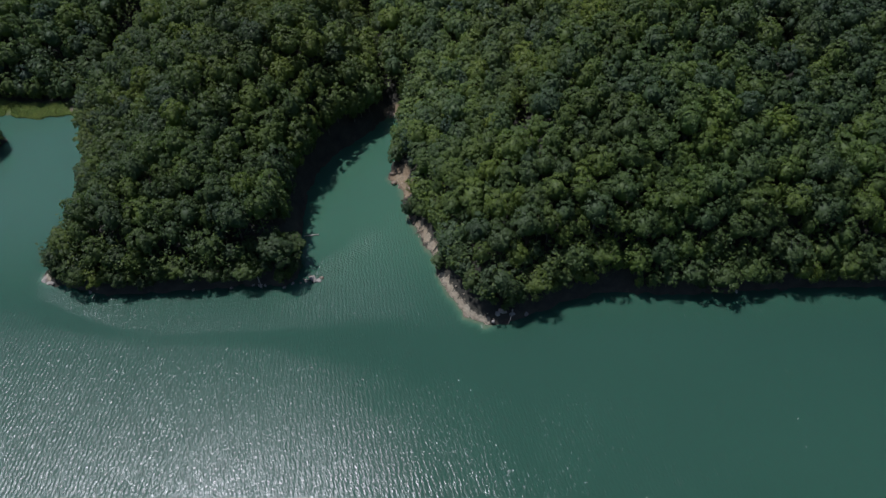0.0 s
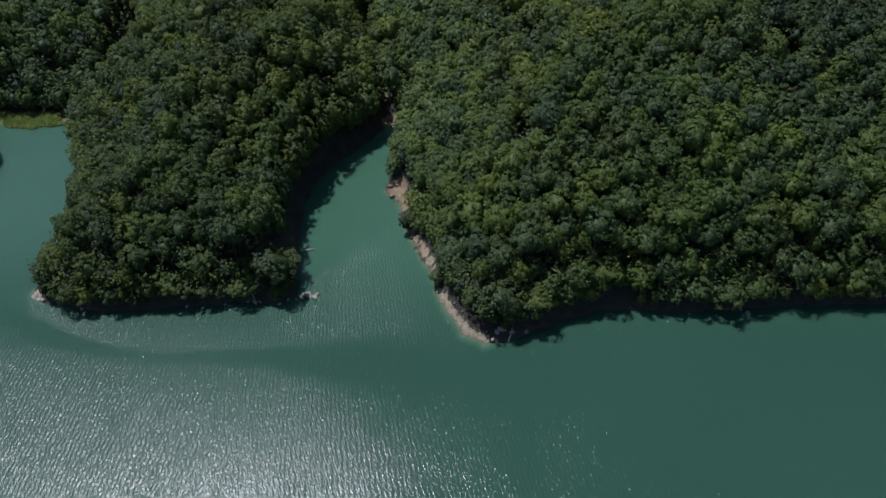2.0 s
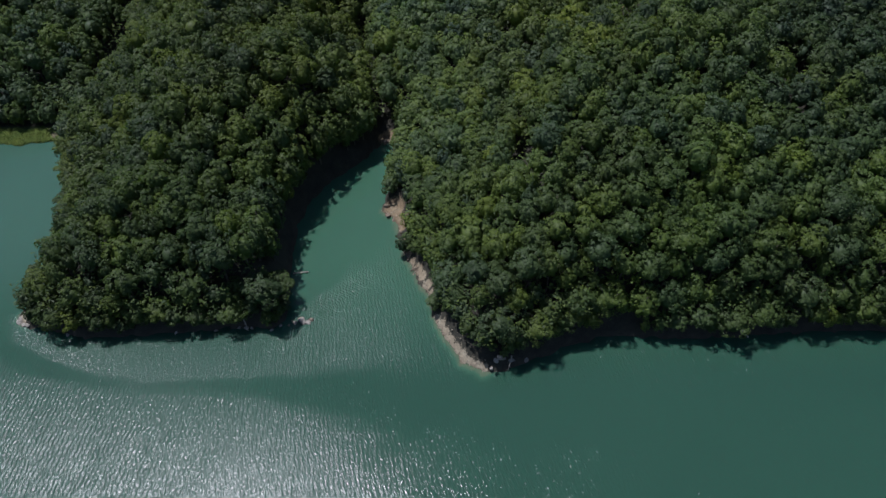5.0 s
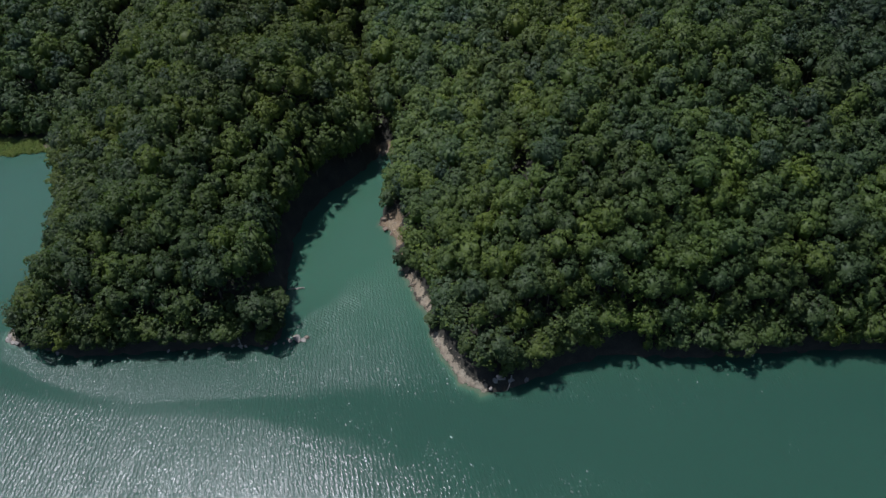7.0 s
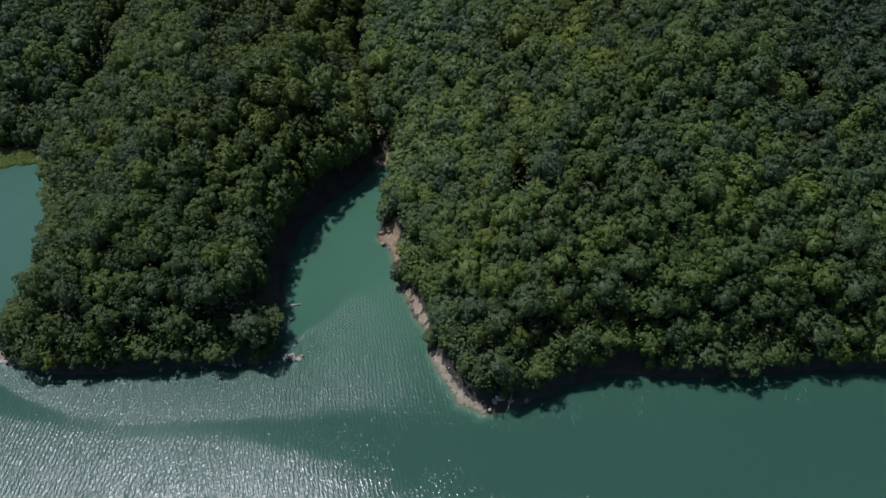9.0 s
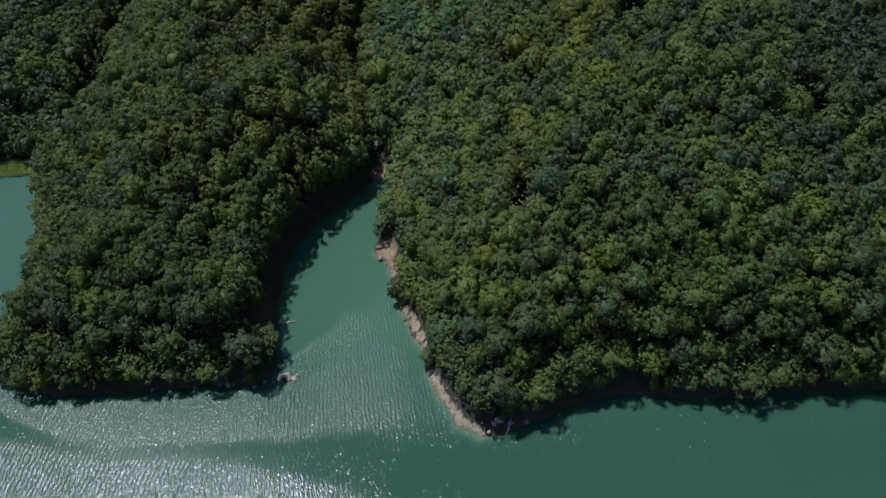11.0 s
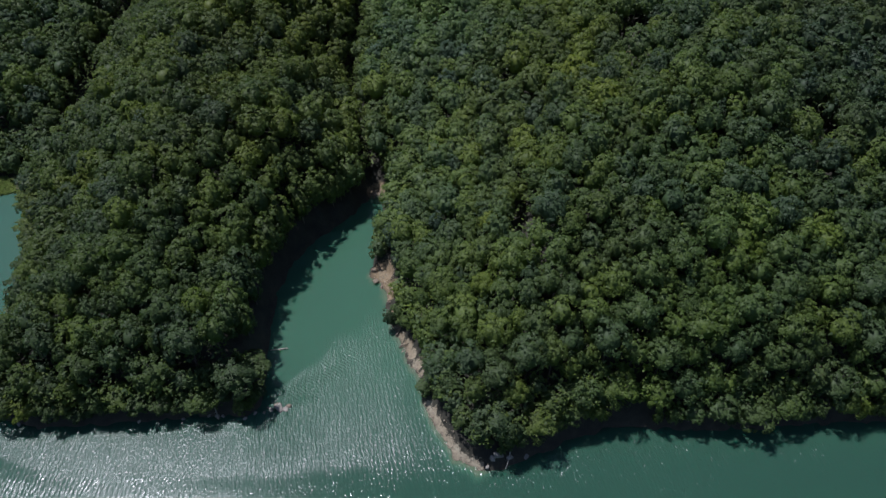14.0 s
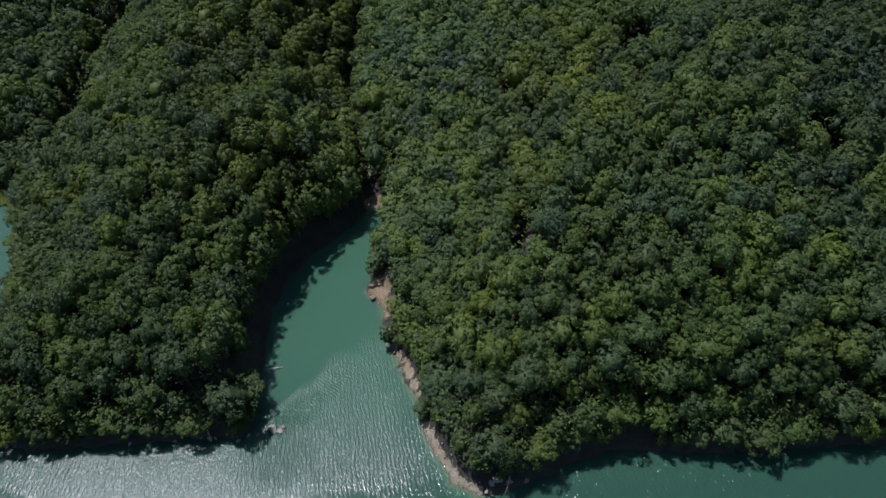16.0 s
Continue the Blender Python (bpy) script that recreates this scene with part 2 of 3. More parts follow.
BAY_WEST = [(-107.0, 121.5), (-104.8, 128), (-103.8, 136), (-105.2, 148), (-109.6, 160.6), (-113.2, 171.6), (-118, 180.3), (-122.5, 191), (-127, 191.3), (-138, 189.2),
            (-150.6, 191.4), (-157, 189), (-158, 184.5), (-148, 182), (-142.5, 178), (-144, 171.5), (-158, 165), (-200, 158), (-700, 120)]
SHORE = np.array(FRONT_EAST + COVE_EAST + COVE_WEST + FRONT_WEST + BAY_WEST, float)
LAND = np.vstack([SHORE, [(-700, 1500), (700, 1500)]])
GULLIES = [np.array(g, float) for g in (
    [(-18, 190, 0.0), (-21, 202, 2.5), (-25, 220, 5.5), (-27, 237, 8.5), (-26, 259, 12), (-23, 278, 15), (-18, 340, 24)],
    [(-124, 194, 0.0), (-116, 203, 0.4), (-113.5, 215, 1.6), (-114, 236, 4.0), (-112, 254, 6.5), (-108, 275, 10), (-98, 340, 22)])]
# slope of the ground beside each gully, on its west and its east
SIDES = [(0.95, 0.58), (0.30, 0.80)]
# broad swells of the hills: x, y, radius, metres
SWELLS = [(55, 150, 26, 7.0), (85, 185, 26, 8.9), (95, 130, 22, 2.3), (15, 160, 22, -4.5), (-65, 158, 22, -3.8), (-75, 132, 20, -1.2), (-52, 140, 16, -1.7),
          (-70, 185, 20, -2.1), (-60, 210, 22, 1.3), (-40, 232, 20, -4.9), (-120, 245, 24, -2.3), (-120, 212, 18, -3.5), (-95, 165, 18, -5.0)]
# bare clay and gravel: x, y, radius
BARE = [(-13.2, 157.0, 3.2), (-10.8, 151.4, 2.6), (-9.6, 144.5, 1.2), (-8.4, 139.4, 1.1), (-7.4, 136.6, 1.0), (-5.7, 133.9, 1.5), (-4.4, 131.2, 1.2), (-3.0, 128.4, 1.3), (-2.2, 126.0, 0.8), (-1.6, 123.0, 0.5), (-0.6, 117.6, 0.9), (0.3, 115.4, 1.3), (1.2, 113.0, 1.4), (2.4, 110.6, 1.5), (3.7, 108.2, 1.5), (5.1, 106.0, 1.5), (6.9, 104.2, 1.5), (9.1, 102.9, 1.4), (10.8, 102.4, 1.1), (-16.5, 191, 3.0), (-125.5, 195.5, 2.6), (-106.6, 117.8, 1.8)]
# openings in the canopy where the ground or only shade is seen
GAPS = [(-13.2, 185.0, 0.9), (-12.4, 178.5, 0.3), (-14.8, 191.0, 1.6), (16.5, 103.6, 0.8), (13.5, 104.5, 1.5), (-19.6, 194.5, 0.8), (22.7, 157.5, 2.0), (21.9, 153.0, 2.0), (21.0, 148.5, 1.9), (56.5, 212.0, 4.0), (56.5, 206.8, 2.6), (94.5, 172.0, 4.6), (94.5, 168.5, 2.8)]


def waves(x, y, length, seed):
    """Smooth wandering value of about -1 to 1, with that wavelength."""
    r = np.random.RandomState(seed)
    total = 0
    for _ in range(6):
        a, ph, s = r.uniform(0, 2 * np.pi), r.uniform(0, 6.3), r.uniform(0.7, 1.6)
        total = total + np.sin((np.cos(a) * x + np.sin(a) * y) * 2 * np.pi / length * s + ph)
    return total / 3.2


def from_line(x, y, line):
    """Distance of points to a line of corners, and the height along it when it has a third column."""
    best, tall = np.full(x.shape, 1e9), np.zeros(x.shape)
    for a, b in zip(line[:-1], line[1:]):
        ab = b[:2] - a[:2]
        k = np.clip(((x - a[0]) * ab[0] + (y - a[1]) * ab[1]) / (ab @ ab), 0, 1)
        d = np.hypot(x - a[0] - k * ab[0], y - a[1] - k * ab[1])
        if line.shape[1] > 2:
            tall = np.where(d < best, a[2] + k * (b[2] - a[2]), tall)
        best = np.minimum(best, d)
    return best, tall


def soft(v, a, b):
    k = np.clip((v - a) / (b - a), 0, 1)
    return k * k * (3 - 2 * k)


def clearing(x, y):
    """1 on the patch of bare earth under a dead tree on the east hill."""
    return 1 - soft(np.hypot((x - 56.5) / 1.0, (y - 212.5) / 1.2), 1.6, 3.0)


def inland(x, y):
    """Metres from the shore: positive on land, negative on the lake."""
    x, y = np.asarray(x, float), np.asarray(y, float)
    d, _ = from_line(x, y, SHORE)
    inside = np.zeros(x.shape, bool)
    for a, b in zip(LAND, np.roll(LAND, -1, 0)):
        cross = (a[1] > y) != (b[1] > y)
        inside ^= cross & (x < (b[0] - a[0]) * (y - a[1]) / (b[1] - a[1] + 1e-12) + a[0])
    return np.where(inside, d, -d) + 0.45 * waves(x, y, 7, 3) + 0.25 * waves(x, y, 2.6, 4)


def bareness(x, y):
    b = np.zeros(np.shape(x))
    for px, py, r in BARE:
        b = np.maximum(b, np.clip(1.35 - np.hypot(x - px, y - py) / r, 0, 1))
    return np.minimum(b * 1.6, 1)


def marsh(x, y):
    """1 on the reedy flat at the head of the west bay."""
    return np.clip(2.2 - 1.6 * np.hypot((x + 141) / 18, (y - 195.5) / 9.0), 0, 1)


def height(x, y):
    x, y = np.asarray(x, float), np.asarray(y, float)
    d = inland(x, y)
    up = np.maximum(d, 0)
    steep = 0.58 + 0.7 * np.exp(-((x + 46) ** 2 + (y - 172) ** 2) / 24 ** 2) + 0.45 * np.exp(-((x + 44) ** 2 + (y - 130) ** 2) / 12 ** 2) + 0.16 * np.exp(-((y - 118) / 14) ** 2) * (x > 25)
    rise = steep * up + 1.7 * (1 - np.exp(-up / 1.1))
    beach = bareness(x, y)
    rise = rise * (1 - beach) + beach * (0.16 * up + 0.05 * up ** 2)
    flat = marsh(x, y)
    rise = rise * (1 - flat) + flat * 0.05 * up
    for g, (slope_west, slope_east) in zip(GULLIES, SIDES):
        gd, gz = from_line(x, y, g)
        west = np.interp(y, g[:, 1], g[:, 0]) > x
        rise = -2.0 * np.log(np.exp(-rise / 2.0) + np.exp(-(gz + np.where(west, slope_west, slope_east) * gd + 0.5) / 2.0) + 1e-30) * (up > 0)
    for px, py, r, tall in SWELLS:
        rise = rise + tall * np.exp(-((x - px) ** 2 + (y - py) ** 2) / r ** 2) * soft(up, 1, 14)
    land = 46 * np.tanh(np.maximum(rise, 0) / 46) + np.clip(up / 25, 0, 1) * (1.6 * waves(x, y, 38, 7) + 0.5 * waves(x, y, 11, 8))
    bed = np.maximum(0.45 * d, -6.0)
    south = np.maximum(0, -220 - y) * 0.35
    return np.where(d > 0, np.maximum(land, 0.02), bed) + np.minimum(south, 60)


def mesh_of(name, verts, quads, mat, attributes=None, normals=None):
    """A mesh of quads or triangles from arrays; normals, where given, round the shading of foliage."""
    me = bpy.data.meshes.new(name)
    quads = np.asarray(quads, np.int32)
    me.vertices.add(len(verts))
    me.vertices.foreach_set("co", np.asarray(verts, np.float32).ravel())
    me.loops.add(quads.size)
    me.loops.foreach_set("vertex_index", quads.ravel())
    me.polygons.add(len(quads))
    me.polygons.foreach_set("loop_start", np.arange(0, quads.size, quads.shape[1], dtype=np.int32))
    me.update(calc_edges=True)
    me.materials.append(mat)
    for key, values in (attributes or {}).items():
        me.attributes.new(key, "FLOAT", "POINT").data.foreach_set("value", np.asarray(values, np.float32))
    if normals is not None:
        me.attributes.new("custom_normal", "FLOAT_VECTOR", "POINT").data.foreach_set("vector", np.asarray(normals, np.float32).ravel())
    return me


def sheet(name, xs, ys, level, mat, fields):
    X, Y = np.meshgrid(xs, ys)
    x, y = X.ravel(), Y.ravel()
    i = np.arange(len(xs) * len(ys)).reshape(len(ys), len(xs))
    quads = np.stack([i[:-1, :-1], i[:-1, 1:], i[1:, 1:], i[1:, :-1]], -1).reshape(-1, 4)
    me = mesh_of(name, np.stack([x, y, level(x, y)], -1), quads, mat, {k: f(x, y) for k, f in fields.items()})
    me.polygons.foreach_set("use_smooth", np.ones(len(quads), bool))
    return new(name, me)


far = [18, 40, 80, 150, 300, 600, 1200]
xs = np.r_[[-172 - f for f in far[::-1]], np.arange(-172, 172.1, 1.0), [172 + f for f in far]]
ys = np.r_[[-1200, -700, -420, -300, -240, -200, -100, 0, 40, 70, 85, 92], np.arange(97, 300, 1.0), [310, 330, 370, 450, 600, 900, 1450]]
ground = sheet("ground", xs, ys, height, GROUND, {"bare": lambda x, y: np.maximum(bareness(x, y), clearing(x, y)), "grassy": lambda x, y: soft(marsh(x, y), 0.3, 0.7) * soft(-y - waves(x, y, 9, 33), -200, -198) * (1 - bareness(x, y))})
tagged(ground, "wooded lake shore with brown leaf litter and clay banks", "ground", kind="structure")


# the smooth lane off the west headland: x, y, half its width
LANE = np.array([(-135, 124, 3.5), (-116, 113, 3.2), (-107, 109, 3.0), (-101, 106.6, 2.8), (-91.7, 102.4, 2.5), (-79, 98.9, 2.3), (-68, 97.8, 2.2), (-57, 97.9, 2.4), (-42, 98.2, 3.0),
                 (-29, 97.6, 4.6), (-16, 95.6, 6.4), (-3, 92.5, 8.5), (25, 90, 9.0), (70, 89, 9.0)], float)


def calm_cove(x, y):
    """1 in the sheltered head of the cove and in the bay west of the headland."""
    wander = 1.5 * waves(x, y, 17, 21)
    head = soft((y - 118) - 1.12 * (x + 37) + wander * 1.6, -2, 5) * soft(y, 114, 119) * soft(x, -60, -45)
    head = np.maximum(head, soft(y + wander, 137, 149) * soft(x, -60, -45))
    bay = soft(-x - 0.55 * (y - 118) + wander, 107, 113) * soft(y, 106, 112) + soft(-x, 100, 104) * (y > 120)
    return np.clip(np.maximum(head, bay), 0, 1)


def fan_field(x, y):
    """Gusts fan out from the rocks on the point, along the edge of the sheltered water."""
    q = (y - 118) - 1.12 * (x + 37) + 2.2 * waves(x, y, 9, 23)
    return soft(q, -13, -5) * (1 - soft(q, -4, 4)) * soft(y, 114, 120) * (1 - soft(y, 127, 139)) * soft(x, -48, -40)


def chop_field(x, y):
    """Open water is choppy; a smooth lane follows the west headland, and the cove's head is sheltered."""
    d, wide = from_line(x, y, LANE)
    lane = 1 - soft(d / wide + 0.12 * waves(x, y, 17, 22), 0.55, 1.3)
    north = soft(y, 96, 103) * soft(-x, 32, 44) * (y < 119)
    west = 0.2 + 0.8 * soft(np.maximum(92 - y, 0) * 0.7 - x, -40, 96) ** 1.3
    mouth = soft(y, 101, 109) * soft(x, -45, -36) * (1 - 0.85 * soft(x, -30, -2))
    west = west * (1 + 1.5 * mouth + fan_field(x, y))
    return np.clip(west * (1 - (0.70 - 0.26 * soft(-x, 35, 60)) * lane) * (1 - 0.5 * north) * (1 - 0.97 * calm_cove(x, y)), 0.04, 3.0)


def ripple_field(x, y):
    """Fine ripples: a band between the west headland and the smooth lane, some at the mouth of the cove and on the open lake."""
    line, wide = np.interp(x, LANE[:, 0], LANE[:, 1]), np.interp(x, LANE[:, 0], LANE[:, 2])
    band = soft((y - line) / wide + 0.15 * waves(x, y, 11, 25), 0.6, 1.3) * soft(-x, 26, 36) * (0.72 + 0.30 * soft(-x, 68, 95)) * (y < 120)
    lake = 0.42 * soft((line - y) / wide, 0.4, 3.4) * (0.4 + 0.6 * soft(-x, -40, 30))
    return np.clip(np.maximum(band, np.maximum(lake, 0.9 * soft(y, 101, 107) * soft(x, -50, -40) * (1 - 0.55 * soft(x, -22, 0)) * (1 + 0.6 * fan_field(x, y)))) * (1 - 0.9 * calm_cove(x, y)), 0.03, 1.5)


def paleness_field(x, y):
    """Paler water in the cove and the bay, palest over the shallows along the bare banks."""
    d = -inland(x, y)
    coves = np.maximum(soft(y, 98, 140) * soft(x, -50, -40), soft(-x, 85, 120) * soft(y, 95, 150))
    sand = np.zeros(x.shape)
    for px, py, r in BARE:
        sand = np.maximum(sand, 1 - soft(np.hypot(x - px, y - py) / (r + 2.5), 0.55, 1.15))
    return np.clip(np.maximum(0.6 * coves, sand * (1 - soft(d, 0.3, 2.6))), 0, 1)


wx = np.r_[[-1300, -500, -250], np.arange(-180, 140.1, 1.0), [200, 400, 1300]]
wy = np.r_[[-1200, -500, -200, -60], np.r_[np.arange(0, 95, 2.0), np.arange(95, 200.1, 1.0)], [230]]
lake = sheet("water", wx, wy, lambda x, y: np.zeros(x.shape), WATER, {"chop": chop_field, "ripple": ripple_field, "gust": fan_field, "paleness": paleness_field})
tagged(lake, "turquoise green lake water rippled by the wind", "water", kind="structure")


# ---- trees ----
def ball(r, n=2):
    """Quads of a cube pressed into a unit ball."""
    verts, quads = [], []
    for axis in range(3):
        for side in (-1, 1):
            base = len(verts)
            for i in range(n + 1):
                for j in range(n + 1):
                    p = np.zeros(3)
                    p[axis], p[(axis + 1) % 3], p[(axis + 2) % 3] = side, side * (2 * i / n - 1), 2 * j / n - 1
                    verts.append(p / np.linalg.norm(p))
            for i in range(n):
                for j in range(n):
                    k = base + i * (n + 1) + j
                    quads.append((k, k + n + 1, k + n + 2, k + 1))
    keys = {}
    weld = np.array([keys.setdefault(tuple(np.round(v, 5) + 0.0), len(keys)) for v in verts])
    return np.array(list(keys)) * r, weld[np.array(quads)]


def unit(v):
    return v / (np.linalg.norm(v, axis=-1, keepdims=True) + 1e-9)


def crown_shape(seed, R, tall, base, lobes, sprays, size, low=-0.3):
    """Leaf sprays in billows over a dome R wide, up to the height tall; a shaded core fills the inside. Points, faces, normals."""
    r = np.random.RandomState(seed)
    mid, half = base + (tall - base) * 0.42, (tall - base) * 0.58
    skew = r.uniform(0, 6.283)
    centres, radii = [], []
    for i in range(lobes):
        z = 1 - (1 - low) * (i + 0.35) / lobes
        a = i * 2.39996 + r.uniform(-0.6, 0.6)
        q = math.sqrt(max(0, 1 - z * z))
        k = r.uniform(0.66, 0.86) * (1 + 0.12 * math.cos(2 * (a - skew)))
        centres.append((q * math.cos(a) * R * k, q * math.sin(a) * R * k, mid + z * half * k))
        radii.append(R * r.uniform(0.15, 0.31))
    centres, radii = np.array(centres), np.array(radii)
    share = radii ** 2 / (radii ** 2).sum()
    which = np.concatenate([np.full(int(round(lobes * sprays * q)), i) for i, q in enumerate(share)])
    count = len(which)
    out = unit((centres[which] - (0, 0, mid - 0.3 * half)) / (R, R, half))
    way = unit(unit(r.normal(size=(count, 3))) + 0.85 * out + (0, 0, 0.3))
    at = centres[which] + way * (radii[which] * r.uniform(0.66, 1.14, count))[:, None] * (1, 1, 0.9)
    facing = unit(way + r.normal(size=(count, 3)) * 0.38 + (0, 0, 0.2))
    side = unit(np.cross(facing, r.normal(size=(count, 3))))
    up = np.cross(facing, side)
    s = (size * r.uniform(0.55, 1.35, count))[:, None]
    w = s * r.uniform(0.38, 0.8, count)[:, None]
    droop = facing * s * r.uniform(0.0, 0.6, count)[:, None]
    verts = np.stack([at - up * s - side * w, at - up * s * 0.8 + side * w, at + up * s - droop], 1).reshape(-1, 3)
    leaves = np.arange(len(verts)).reshape(-1, 3)
    shade = np.repeat(unit(0.5 * way + 0.3 * out + 0.85 * facing), 3, 0)
    bv, bq = ball(1.0, 2)
    bv = bv * r.uniform(0.85, 1.1, (len(bv), 1)) * (R * 0.64, R * 0.64, half * 0.64) + (0, 0, mid - 0.12 * half)
    core = np.vstack([bq[:, :3], bq[:, [0, 2, 3]]])
    shade = np.vstack([shade, unit(bv - (0, 0, mid - 0.12 * half))])
    return np.vstack([verts, bv]), np.vstack([leaves, core + len(verts)]), shade


def limb(start, end, r0, r1, sides=6, bend=0.0):
    """A tapered round limb of three pieces."""
    start, end = np.array(start, float), np.array(end, float)
    ahead = (end - start) / np.linalg.norm(end - start)
    a = np.cross(ahead, (0.3, 0.9, 0.1))
    a /= np.linalg.norm(a)
    b = np.cross(ahead, a)
    verts, quads = [], []
    for k in range(4):
        f = k / 3
        c = start + (end - start) * f + a * bend * math.sin(f * math.pi)
        rad = r0 + (r1 - r0) * f
        for s in range(sides):
            w = 2 * math.pi * s / sides
            verts.append(c + (a * math.cos(w) + b * math.sin(w)) * rad)
        if k:
            for s in range(sides):
                p = (k - 1) * sides
                quads.append((p + s, p + (s + 1) % sides, p + sides + (s + 1) % sides, p + sides + s))
    last = len(verts) - sides
    quads.append((last, last + 1, last + 2, last + 3))
    return np.array(verts), np.array(quads)


def joined(pieces):
    verts, quads, n = [], [], 0
    for v, q in pieces:
        verts.append(v), quads.append(np.asarray(q) + n)
        n += len(v)
    return np.vstack(verts), np.vstack(quads)


def trunk_shape(seed, R, tall):
    r = np.random.RandomState(seed + 50)
    lean = r.uniform(-0.4, 0.4, 2)
    top = np.array((*lean, tall * 0.66))
    pieces = [limb((0, 0, -1.2), top, 0.26, 0.10, 7, 0.2)]
    for i in range(4):
        a = i * 1.6 + r.uniform(-0.4, 0.4)
        k = r.uniform(0.35, 0.6)
        pieces.append(limb(top * k, (math.cos(a) * R * 0.6, math.sin(a) * R * 0.6, tall * r.uniform(0.55, 0.78)), 0.11, 0.04, 5, 0.15))
    return joined(pieces)


# radius, height, height of the lowest leaves, billows, sprays in each, size of a spray
KINDS = [(3.8, 14.0, 5.8, 38, 22, 0.34), (3.5, 14.6, 6.2, 33, 24, 0.32), (4.2, 13.8, 5.8, 46, 20, 0.35), (3.2, 14.3, 6.0, 32, 23, 0.31),
         (4.0, 13.6, 5.4, 34, 25, 0.36), (3.6, 14.2, 6.0, 44, 19, 0.33), (3.7, 14.9, 6.4, 36, 23, 0.32), (3.0, 13.8, 5.8, 28, 26, 0.31)]
CROWNS = [crown_shape(11 + i, *k) for i, k in enumerate(KINDS)]
TRUNKS = [trunk_shape(11 + i, k[0], k[1]) for i, k in enumerate(KINDS)]
SAPLINGS = [crown_shape(51 + i, k[0] * 1.1, k[1], 5.0, 8, 34, 0.62, -0.2) for i, k in enumerate(KINDS)]
BOLES = [limb((0, 0, -1.2), (0.2, 0.1, k[1] * 0.7), 0.25, 0.10, 5, 0.2) for k in KINDS]
EDGE_CROWNS = [crown_shape(31 + i, k[0], k[1] * 0.82, 1.6, k[3] + 8, k[4], k[5], -0.7) for i, k in enumerate(KINDS)]


def cove_bank(x, y):
    """The high, steep bank on the west side of the cove, where the trees stand back from the edge."""
    return (x > -56) & (x < -18) & (y > 119.5) & (y < 205)


def planted(x, y):
    """The stretch of wood that is built tree by tree."""
    half = 127 + np.maximum(y - 113, 0) * np.where(x > 0, 0.26, 0.46)
    return (np.abs(x) < np.minimum(half, 168)) & (y < np.where(x > 5, 258, 284))


def plant_wood():
    """Spots for trees: the big crowns first, then smaller ones between them. Rows of x, y, size, kind, turn, tint."""
    r = np.random.RandomState(5)
    spots, cell = [], {}
    for size, tries, pack in ((1.16, 2600, 0.80), (0.96, 9000, 0.75), (0.78, 24000, 0.72), (0.60, 42000, 0.71), (0.44, 42000, 0.68)):
        x, y = r.uniform(-172, 172, tries), r.uniform(98, 284, tries)
        keep = planted(x, y)
        d = inland(x, y)
        keep &= d > 0.1 + 0.6 * size + np.where((x > 8) & (x < 50) & (y < 125), 1.2 + 0.4 * size, 0)
        for gx, gy, gr in GAPS:
            keep &= np.hypot(x - gx, y - gy) > gr + 2.2 * size
        for bx, by, br in BARE:
            keep &= np.hypot(x - bx, y - by) > br + 2.5 * size
        for g, free in zip(GULLIES, (1.3 + 2.0 * size + 0.7 * soft(y, 195, 210) * waves(x, y, 14, 51), 5.4 + 2.2 * size + 1.2 * waves(x, y, 14, 52))):
            keep &= from_line(x, y, g)[0] > free
        bank = cove_bank(x, y) & (d < 9) & (y > 127)
        dense = bank | (d < 5)
        keep &= ~(bank & ((d < 3.2) | (size < 0.58)))
        keep &= ~((np.abs(x + 141) < 18) & (y < 199.8) & (y > 184))
        for i in np.nonzero(keep)[0]:
            s = size * r.uniform(0.88, 1.12)
            if abs(x[i] + 141) < 24 and y[i] < 212:
                d[i] = min(d[i], 6.0)
            key = (int(x[i] // 5), int(y[i] // 5))
            near = [p for a in (-2, -1, 0, 1, 2) for b in (-2, -1, 0, 1, 2) for p in cell.get((key[0] + a, key[1] + b), ())]
            if all((p[0] - x[i]) ** 2 + (p[1] - y[i]) ** 2 > (3.23 * pack * (0.84 if dense[i] else 1) * (p[2] + s)) ** 2 for p in near):
                shore = np.interp(d[i], (1, 2.5, 6.4, 6.6), (0.72, 0.86, 1.08, 1)) if x[i] > 48 else np.interp(d[i], (1, 2.5, 6.4, 9), (0.5, 0.62, 0.86, 1))
                tall = s ** 0.36 * r.uniform(0.92, 1.08) * (1.3 if bank[i] and d[i] < 8.5 else shore)
                p = (x[i], y[i], s, r.randint(len(KINDS)), r.uniform(0, 6.283), np.clip(r.normal(0.45, 0.26), 0, 1), d[i], tall)
                spots.append(p)
                cell.setdefault(key, []).append(p)
    return spots


WOOD = sorted(plant_wood(), key=lambda p: p[1] + 0.35 * abs(p[0]) * (p[0] < -30))
heights = height(np.array([p[0] for p in WOOD]), np.array([p[1] for p in WOOD]))

def fine(seed, R, tall, base, lobes, sprays, size, low=-0.3):
    return crown_shape(seed, R, tall, base, lobes, int(sprays * 1.7), size * 0.75, low)


def leafy(name, shape):
    return mesh_of(name, shape[0], shape[1], LEAF_TREE, normals=shape[2])


